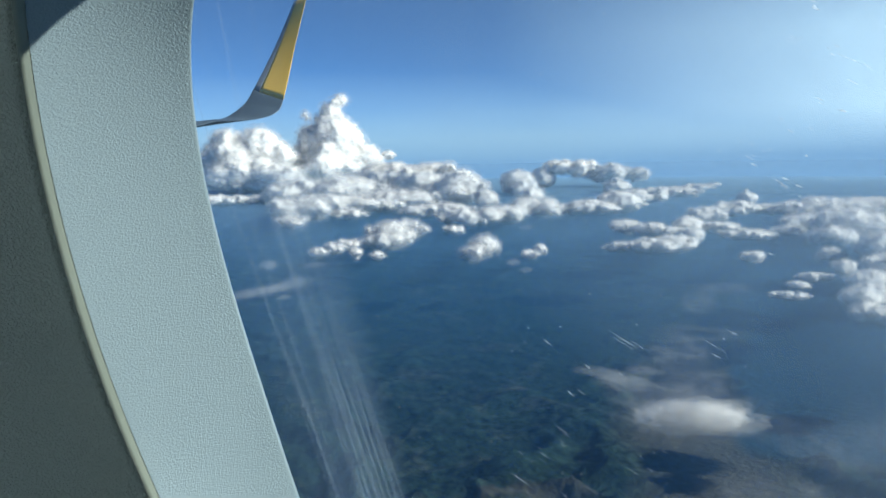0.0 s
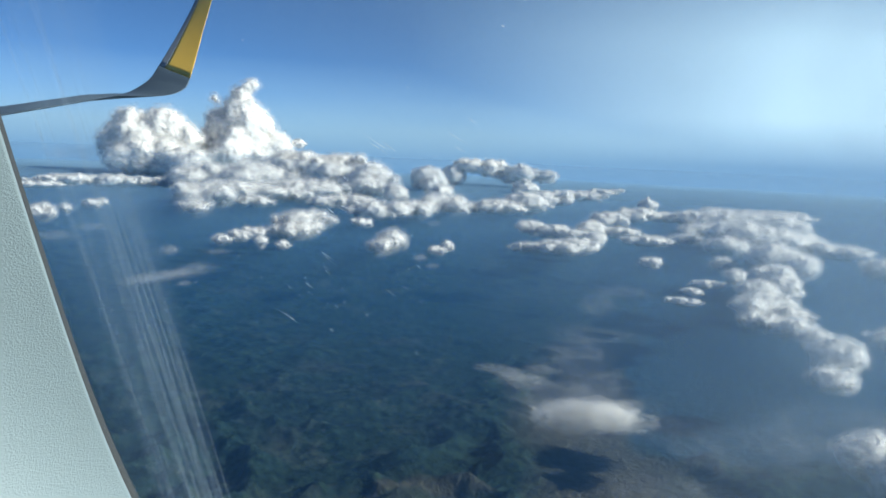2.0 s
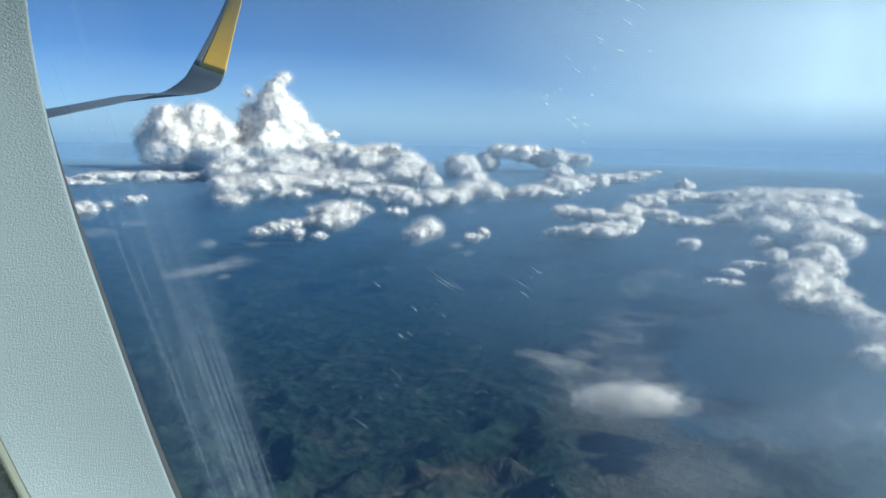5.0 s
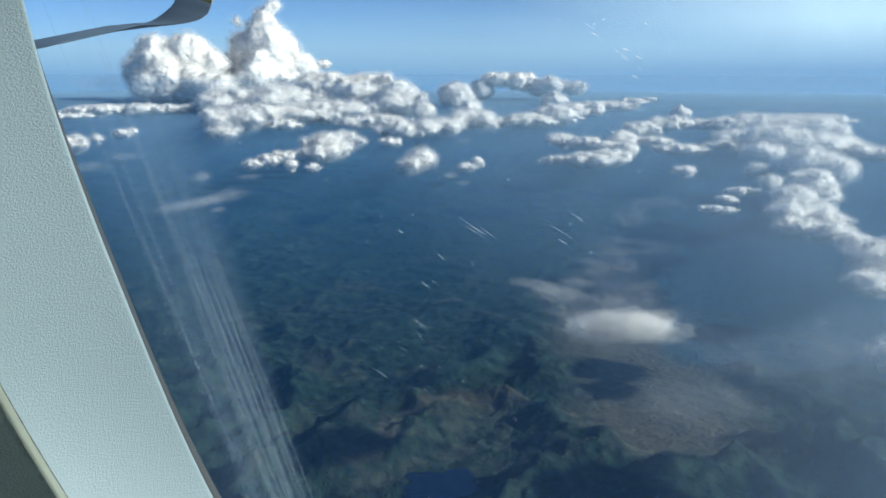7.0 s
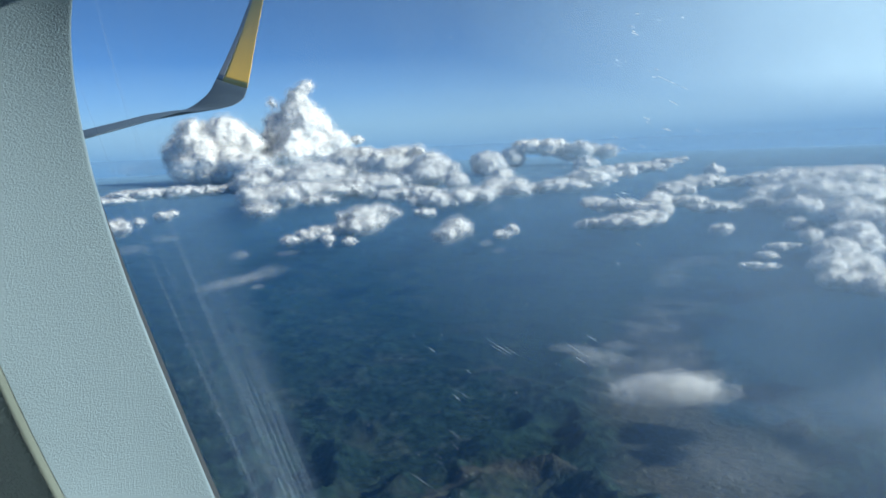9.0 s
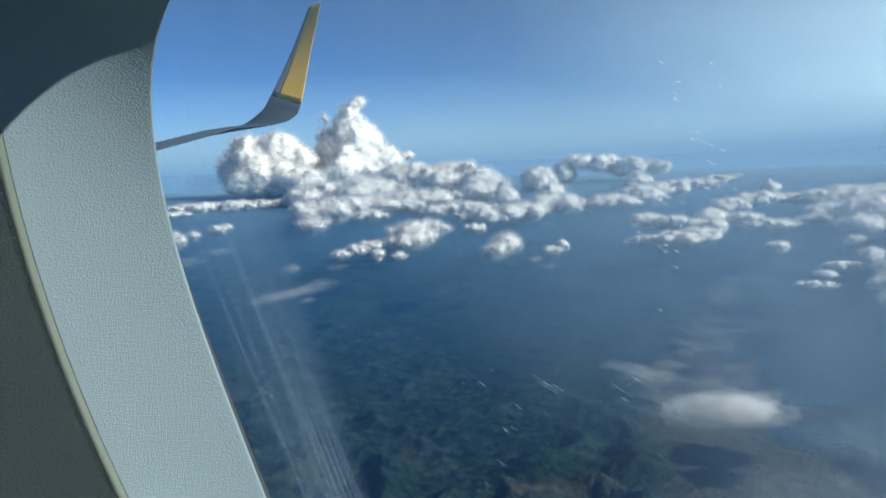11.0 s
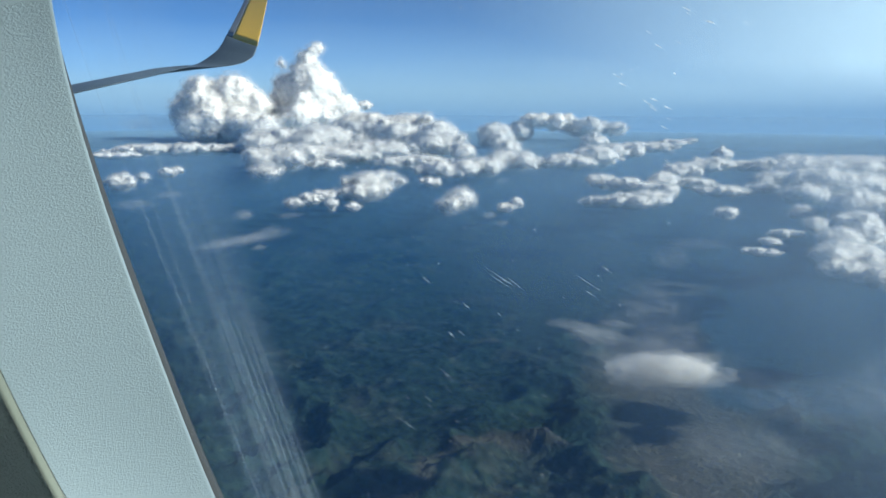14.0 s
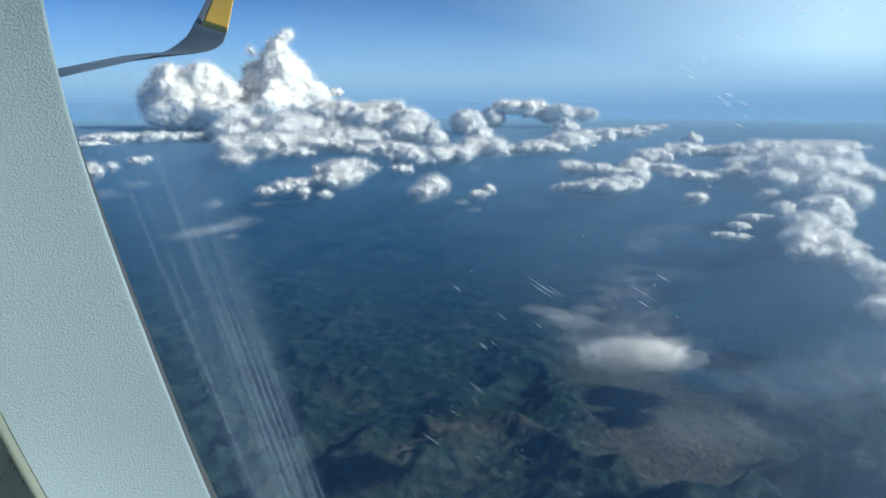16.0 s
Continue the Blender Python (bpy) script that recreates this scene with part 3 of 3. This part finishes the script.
    cols[1:, 0], cols[1:, 1], cols[:, 3] = bare, sea, 1
    layer.data.foreach_set("color", cols.ravel())
    ob.location.z = GROUND_Z
    return tagged(ob, "wooded hills with bare valleys reaching a hazy horizon", "ground", kind="structure")


ground_sheet()


def disc(name, az, dist, rx, ry, z, material, n=48, wob=0.25, turn=0.0):
    c = heading(az, 0) * dist
    verts = [(0, 0, 0)]
    for i in range(n):
        a = 2 * math.pi * i / n
        k = 1 + wob * (noise.noise(Vector((math.cos(a) * 1.7, math.sin(a) * 1.7, dist * 0.1))) + 0.5 * noise.noise(Vector((math.cos(a) * 5, math.sin(a) * 5, dist))))
        verts.append((math.cos(a) * rx * k, math.sin(a) * ry * k, 0))
    ob = mesh_object(name, verts, [(0, 1 + i, 1 + (i + 1) % n) for i in range(n)], material)
    ob.matrix_world = pose(c.x, c.y, z, 0, 0, turn - az)
    return ob


tagged(disc("lake", 0.9, 377, 21, 17, GROUND_Z + 0.6, LAKE, 64, 0.5), "dark blue lake between bare hills", "lake", kind="structure")


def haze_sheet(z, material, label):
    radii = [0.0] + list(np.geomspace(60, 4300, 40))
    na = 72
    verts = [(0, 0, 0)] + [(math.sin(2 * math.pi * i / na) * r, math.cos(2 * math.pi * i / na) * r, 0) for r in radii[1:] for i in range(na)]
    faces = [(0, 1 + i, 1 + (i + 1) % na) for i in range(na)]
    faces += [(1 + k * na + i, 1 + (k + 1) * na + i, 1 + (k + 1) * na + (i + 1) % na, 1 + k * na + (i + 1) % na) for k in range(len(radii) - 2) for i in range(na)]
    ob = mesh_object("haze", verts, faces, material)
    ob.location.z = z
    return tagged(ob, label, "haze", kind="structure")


# see-through sheets that carry the painted haze of distance
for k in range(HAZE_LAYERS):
    haze_sheet(GROUND_Z + 40 + 8 * k, HAZE_LOW, "sheet painted with blue distance haze over the land")
haze_sheet(-45, HAZE_HIGH, "sheet painted with faint blue distance haze above the cloud deck")
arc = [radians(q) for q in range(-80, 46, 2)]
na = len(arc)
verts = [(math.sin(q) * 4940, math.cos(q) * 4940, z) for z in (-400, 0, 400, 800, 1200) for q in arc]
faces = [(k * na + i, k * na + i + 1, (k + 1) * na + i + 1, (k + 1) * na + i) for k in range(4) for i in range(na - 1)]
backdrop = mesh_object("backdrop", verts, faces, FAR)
tagged(backdrop, "glowing backdrop painted with pale blue air along the horizon", "sky", kind="structure")

# ---- clouds ----


def icosphere(levels):
    bm = bmesh.new()
    bmesh.ops.create_icosphere(bm, subdivisions=levels, radius=1.0)
    v = np.array([x.co[:] for x in bm.verts])
    f = np.array([[y.index for y in x.verts] for x in bm.faces])
    bm.free()
    return v, f


BALLS = {k: icosphere(k) for k in (2, 4)}
rng = np.random.default_rng(7)


def union_of(balls, voxel):
    """One closed skin round many balls."""
    bv, bf = BALLS[2]
    verts = np.vstack([bv * np.array([s * st, s * st, s]) + c for c, s, st in balls])
    faces = np.vstack([bf + i * len(bv) for i in range(len(balls))])
    ob = mesh_object("draft", verts, faces, CLOUD)
    mod = ob.modifiers.new("skin", "REMESH")
    mod.mode, mod.voxel_size = "VOXEL", voxel
    me = bpy.data.meshes.new_from_object(ob.evaluated_get(bpy.context.evaluated_depsgraph_get()))
    v, n = np.empty(len(me.vertices) * 3), np.empty(len(me.vertices) * 3)
    me.vertices.foreach_get("co", v)
    me.vertices.foreach_get("normal", n)
    f = np.empty(len(me.loops), dtype=np.int32)
    me.loops.foreach_get("vertex_index", f)
    quads = f.reshape(-1, 4)
    old = ob.data
    bpy.data.objects.remove(ob)
    bpy.data.meshes.remove(old)
    bpy.data.meshes.remove(me)
    return v.reshape(-1, 3), n.reshape(-1, 3), quads


def billow(p, octaves):
    """Round knobs with sharp creases between them."""
    total, amp = 0, 1.0
    for o in range(octaves):
        total = total + amp * (np.abs(2 * value_noise(p * 2.1 ** o + 31.7 * o) - 1) - 0.4)
        amp *= 0.55
    return total


def placed(az, el, w, h, deck, far):
    """The middle, the axes and the half sizes in metres of a lump that rests on the deck."""
    base = el - h / 2
    d = far if base > -2 else min(far, -deck / math.sin(radians(-base)))
    way, right = heading(az, el), heading(az + 90, 0)
    return np.array(way * d), np.array(right), np.array(way), np.array(right.cross(way)), radians(w) / 2 * d, radians(h) / 2 * d, d


def cloud(label, *lumps, deck=-128.0, far=3100.0, stretch=1.35, lumpy=1.0, fringe=1.0, heaped=False):
    """A heaped cloud: a dense core with five torn shells of mist round it. Each lump: azimuth, height angle, width and height in degrees."""
    root = tagged(new("cloud"), label, "cloud", "clouds over the land")
    balls, origin = [], None
    for az, el, w, h in lumps:
        c, right, way, up, hw, hh, d = placed(az, el, w, h * 1.12, deck, far)
        origin = c if origin is None else origin
        for _ in range(int(np.clip(20 * w / h, 14, 130))):
            stray = rng.uniform() < (0.1 if heaped else 0.3)
            s = hh * (rng.uniform(0.14, 0.3) if stray else (0.34 if heaped else 0.2) + 0.55 * rng.uniform() ** 1.4)
            a, r = rng.uniform(0, 2 * math.pi), rng.uniform(0.95, 1.4) if stray else 1.08 * rng.uniform() ** 0.5
            q = (math.cos(a) * r * max(hw - s * stretch, 0.1 * hw), rng.uniform(-1, 1) * min(hw, hh * 2.2), math.sin(a) * r * max(hh - s, 0.1 * hh))
            balls.append((c + right * q[0] + way * q[1] + up * q[2] - origin, s * 1.12, stretch))
    size = float(np.mean([b[1] for b in balls]))
    v, n, quads = union_of(balls, max(d * 0.0012, size * 0.12))
    seed = origin * 0.01
    p = v / (2.4 * size) + seed
    warp = np.c_[fractal(p, 4), fractal(p + 40.0, 4), fractal(p + 80.0, 4)] - 0.5
    v = v + warp * size * (1.1 if heaped else 2.0) * np.array([1.2, 1.2, 0.8])
    v = v + n * ((billow(v / (1.5 * size) + seed, 4) * 0.32 * lumpy - (0.22 if heaped else 0.36)) * size)[:, None]
    v = v / size
    mesh_object("body", v, quads, HEAPED if heaped else CLOUD, root)["kind"] = "stuff"
    for j, material in enumerate(SHELLS):
        out = (0.08 + (0.2 if heaped else 0.26) * j) * fringe
        swell = 0.2 + 1.6 * fractal(v * 1.7 + 9.0 * j, 4)
        ob = mesh_object("fringe", v + n * (out * swell)[:, None], quads, material, root, "torn misty edge of the cloud")
        ob["kind"] = "stuff"
    root.location, root.scale = Vector(origin), (size, size, size)
    return root


def soft_cloud(label, *lumps, deck=-119.0, far=3100.0, tilt=0.0, material=PUFF, shells=18, torn=1.0):
    """A blurred cloud: shells of mist one inside the other, each torn in its own way, so that it thickens towards its middle."""
    root = tagged(new("soft_cloud"), label, "cloud", "thin clouds")
    bv, bf = BALLS[4]
    verts, faces, origin, size = [], [], None, None
    for az, el, w, h in lumps:
        c, right, way, up, hw, hh, d = placed(az, el, w, h, deck, far)
        origin, size = (c, hh) if origin is None else (origin, size)
        start = rng.uniform(0, 90)
        for j in range(shells):
            k = 1.12 - 0.92 * j / (shells - 1)
            wob = 1 + torn * 2 * (fractal(bv * np.array([2.6, 2.6, 1.8]) + start + 0.6 * j, 4, 0.6) - 0.5)
            q = bv * (k * wob)[:, None] * np.array([hw, min(hw, 2.6 * hh), hh])
            q[:, 2] += tilt * q[:, 0]
            q += rng.normal(size=3) * 0.13 * np.array([hw, hh, hh]) * (1.2 - k)
            faces.append(bf + len(verts) * len(bv))
            verts.append((c - origin + q[:, :1] * right + q[:, 1:2] * way + q[:, 2:] * up) / size)
    mesh_object("mist", np.vstack(verts), np.vstack(faces), material, root)["kind"] = "stuff"
    root.location, root.scale = Vector(origin), (size, size, size)
    return root


cloud("broad white heaped cloud tower with a blue shaded flank", (-17.92, 1.17, 1.51, 1.15), (-17.29, 0.25, 3.48, 2.32), (-15.70, 0.58, 3.07, 2.19), (-14.79, -0.29, 3.09, 2.58), (-13.54, -0.30, 1.48, 1.48),
      (-12.88, 0.10, 0.74, 0.74), (-18.09, -0.66, 2.39, 2.53), (-16.41, -1.22, 5.49, 2.20), (-14.24, -1.56, 3.34, 1.85), stretch=1.1, fringe=0.7, lumpy=1.1, heaped=True)
cloud("tall pointed white cloud tower above the bank", (-10.36, 3.59, 1.04, 0.85), (-10.75, 2.95, 1.26, 1.33), (-10.97, 2.07, 2.30, 1.86), (-10.69, 0.93, 3.58, 2.61), (-12.06, 1.02, 2.30, 1.86),
      (-12.49, 2.57, 0.59, 0.59), (-10.42, -0.51, 4.88, 2.48), (-8.84, -0.47, 2.34, 2.26), (-11.94, -0.78, 2.99, 2.24), (-8.42, -1.40, 2.27, 1.51), stretch=1.1, fringe=0.7, lumpy=1.1, heaped=True)
cloud("small white puff beside the tower", (-7.10, 0.06, 0.91, 0.53))
cloud("long bank of white lumpy cloud below the towers", (-15.27, -1.95, 3.17, 1.06), (-12.99, -2.39, 3.94, 1.43), (-10.47, -2.33, 5.09, 1.60), (-7.15, -1.68, 4.41, 1.98), (-4.56, -1.97, 4.81, 2.22),
      (-2.31, -2.34, 3.35, 1.86), (-13.05, -3.58, 3.96, 1.30), (-13.52, -4.34, 1.80, 0.72), (-10.50, -3.28, 5.47, 1.09), (-6.81, -3.07, 5.55, 1.26), (-8.24, -1.24, 1.82, 1.09), stretch=2.2, lumpy=1.1)
cloud("thin flat white cloud streak running out from the bank", (-22.90, -3.15, 2.98, 0.40), (-19.60, -2.82, 6.15, 0.66), (-16.54, -2.82, 4.21, 0.55), stretch=2.0)
cloud("ragged white lower hem of the cloud bank", (-9.79, -3.87, 2.20, 0.66), (-3.83, -3.75, 4.11, 0.80), (-1.57, -4.19, 4.51, 0.98), (0.33, -4.11, 3.38, 0.98), (-0.62, -3.00, 1.50, 1.12), (-5.31, -2.63, 2.23, 0.74), stretch=1.7)
cloud("arched white cloud bank with a ragged upper arm", (1.52, -1.96, 1.64, 1.49), (1.9, -2.35, 1.2, 1.0), (2.6, -2.95, 1.4, 1.2), (2.3, -2.1, 0.8, 0.9), (3.31, -1.58, 1.26, 1.26), (2.59, -3.62, 3.37, 1.12), (0.70, -3.96, 3.00, 0.83), (3.86, -0.92, 0.81, 0.81),
      (4.60, -0.91, 1.47, 0.80), (5.91, -1.05, 2.21, 1.00), (7.58, -1.41, 2.57, 1.06), (9.42, -1.43, 1.67, 0.75), stretch=1.6, lumpy=1.2)
cloud("white cloud arm tapering to a point", (4.66, -3.71, 2.99, 0.58), (6.35, -3.62, 3.35, 0.85), (8.38, -3.23, 3.32, 1.18), (10.02, -2.84, 2.92, 0.84), (11.83, -2.60, 2.89, 0.58), (13.25, -2.30, 1.79, 0.40),
      (14.24, -2.14, 1.07, 0.25), (8.16, -2.28, 1.84, 0.88), stretch=1.8)
cloud("ragged flat white cloud in broken strips", (8.70, -4.85, 1.85, 0.80), (10.30, -5.05, 2.21, 0.80), (11.96, -5.23, 2.19, 0.58), (12.66, -4.78, 1.82, 0.98), (13.89, -4.09, 2.52, 0.92), (15.46, -3.63, 2.49, 0.78),
      (16.26, -3.04, 0.35, 0.85), (14.64, -4.88, 2.51, 0.62), (16.26, -5.27, 2.85, 0.62), (17.49, -5.30, 1.62, 0.38), (17.55, -3.65, 4.20, 0.60), (20.27, -3.72, 4.10, 0.85), stretch=1.8, lumpy=1.2)
cloud("thin white cloud strip below the ragged cloud", (8.49, -6.20, 2.01, 0.52), (10.53, -6.15, 3.32, 0.80), (11.99, -5.90, 2.56, 0.92), (13.06, -5.43, 1.09, 0.87), stretch=1.8)
cloud("large bright white cloud sheet with a flat top", (21.89, -3.33, 6.38, 0.70), (24.45, -3.26, 3.59, 0.62), (22.91, -3.85, 6.66, 1.20), (20.33, -4.42, 3.77, 0.88), (19.02, -4.96, 1.74, 0.48), (23.63, -4.72, 4.97, 1.38),
      (25.84, -4.70, 2.58, 1.05), (27.10, -5.05, 1.91, 0.80), (28.62, -5.17, 2.50, 0.72), (24.39, -5.97, 3.63, 1.65), (31.5, -5.9, 4.5, 1.0), (22.5, -4.6, 5.0, 1.5), (21.5, -5.3, 3.0, 0.9), (25.5, -6.2, 3.0, 1.4), stretch=1.7, lumpy=1.4, heaped=True)
cloud("white cloud column hanging below the sheet", (24.34, -7.18, 2.99, 1.66), (23.46, -8.11, 2.35, 1.48), (23.08, -9.37, 1.49, 1.69), (25.20, -7.82, 1.65, 1.32), (21.23, -6.44, 1.51, 0.75), (22.05, -7.14, 1.36, 0.75),
      (24.11, -9.92, 2.68, 0.95), (25.75, -10.13, 2.63, 1.05), (27.23, -10.69, 2.26, 1.15), (28.41, -11.66, 2.23, 2.23), (28.3, -12.9, 2.6, 1.6), (23.8, -8.8, 2.6, 1.4), (24.8, -8.9, 2.2, 1.2), (25.6, -9.4, 2.4, 1.0), stretch=1.9, lumpy=1.2)
cloud("thin white cloud shreds beside the column", (20.43, -7.83, 2.08, 0.48), (19.44, -8.35, 1.40, 0.42), (18.91, -9.06, 2.25, 0.46), stretch=1.8)
for lumps in (((-5.65, -4.94, 2.09, 0.90), (-6.86, -5.30, 3.36, 1.34), (-7.62, -5.74, 2.61, 0.82)), ((-9.86, -5.94, 1.48, 0.62), (-10.83, -6.15, 1.47, 0.62), (-11.94, -6.42, 1.10, 0.62), (-9.40, -6.54, 0.52, 0.74)),
              ((-7.95, -6.71, 1.05, 0.48),), ((-2.71, -5.06, 1.43, 0.56),), ((-0.73, -6.22, 1.29, 1.29), (-1.50, -6.60, 1.51, 0.83)), ((3.09, -6.43, 0.91, 0.62), (2.44, -6.73, 1.29, 0.50)),
              ((16.78, -6.70, 1.64, 0.56),), ((-22.72, -4.84, 1.67, 0.85), (-21.33, -4.60, 0.47, 0.50)), ((-19.84, -4.29, 1.17, 0.52), (-19.29, -4.16, 0.83, 0.40))):
    cloud("small white heaped cloud", *lumps, deck=-127, stretch=1.5, fringe=1.3, lumpy=1.3)
cloud("bright white cloud beside the larger cloud sheet", (30.9, -17.0, 4.0, 2.4), (33.4, -17.8, 5.0, 3.0), (31.70, -10.0, 3.0, 1.2))
for lumps in (((-12.13, -7.23, 1.4, 0.34),), ((2.19, -7.79, 0.8, 0.36),), ((2.15, -4.93, 0.8, 0.34),), ((0.34, -6.44, 0.4, 1.0),), ((-19.8, -5.7, 1.6, 0.46),), ((-22.02, -6.26, 1.9, 0.6),), ((-15.20, -3.95, 1.2, 0.55),), ((1.30, -7.27, 0.85, 0.5), (1.3, -7.27, 0.5, 0.3)), ((-15.20, -7.15, 1.2, 0.7), (-15.1, -7.15, 0.7, 0.4))):
    soft_cloud("small thin grey-white cloud shred", *lumps, deck=-127)
soft_cloud("thin grey cloud streak", (-16.91, -9.05, 2.0, 0.6), (-15.6, -8.82, 2.0, 0.6), (-14.8, -8.7, 1.6, 0.5), (-13.64, -8.45, 2.0, 0.7), (-14.27, -9.31, 0.7, 0.33), deck=-128, tilt=0.10, torn=1.8)
cloud("soft white cloud patch low over the valley", (12.2, -17.3, 3.2, 0.8), (13.6, -17.0, 3.8, 0.9), (14.6, -16.9, 2.4, 0.7), deck=-119, fringe=1.9, stretch=1.6)
soft_cloud("blurred white hem round the low cloud", (12.3, -17.3, 4.6, 1.9), (14.0, -17.0, 5.2, 1.9), (13.2, -16.9, 4.4, 1.5), material=LOW, shells=20)
soft_cloud("thin torn mist beside the low cloud", (7.24, -14.50, 2.9, 0.6), (9.00, -15.1, 2.9, 1.1), (9.94, -14.28, 1.7, 0.5), (8.2, -14.9, 2.0, 0.5), torn=1.3, tilt=-0.08)
soft_cloud("faint hem of the low cloud", (13.4, -17.0, 8.5, 3.2), (11.0, -15.9, 5.0, 2.4), material=FAINT)
soft_cloud("pale thin mist over the shore", (24.0, -18.0, 9.0, 3.0), (29.0, -16.0, 9.0, 3.5), (19.0, -21.5, 7.0, 2.5), material=FAINT)
soft_cloud("faint grey veil over the coast", (15.05, -8.74, 3.2, 0.7), (13.47, -9.74, 2.0, 1.4), material=FAINT)
soft_cloud("faint grey mist over the plain", (12.4, -13.2, 3.4, 3.0), (13.6, -15.2, 3.8, 2.4), material=FAINT)
soft_cloud("faint white veil beside the tower", (-20.6, -1.2, 3.4, 0.8), deck=-118)
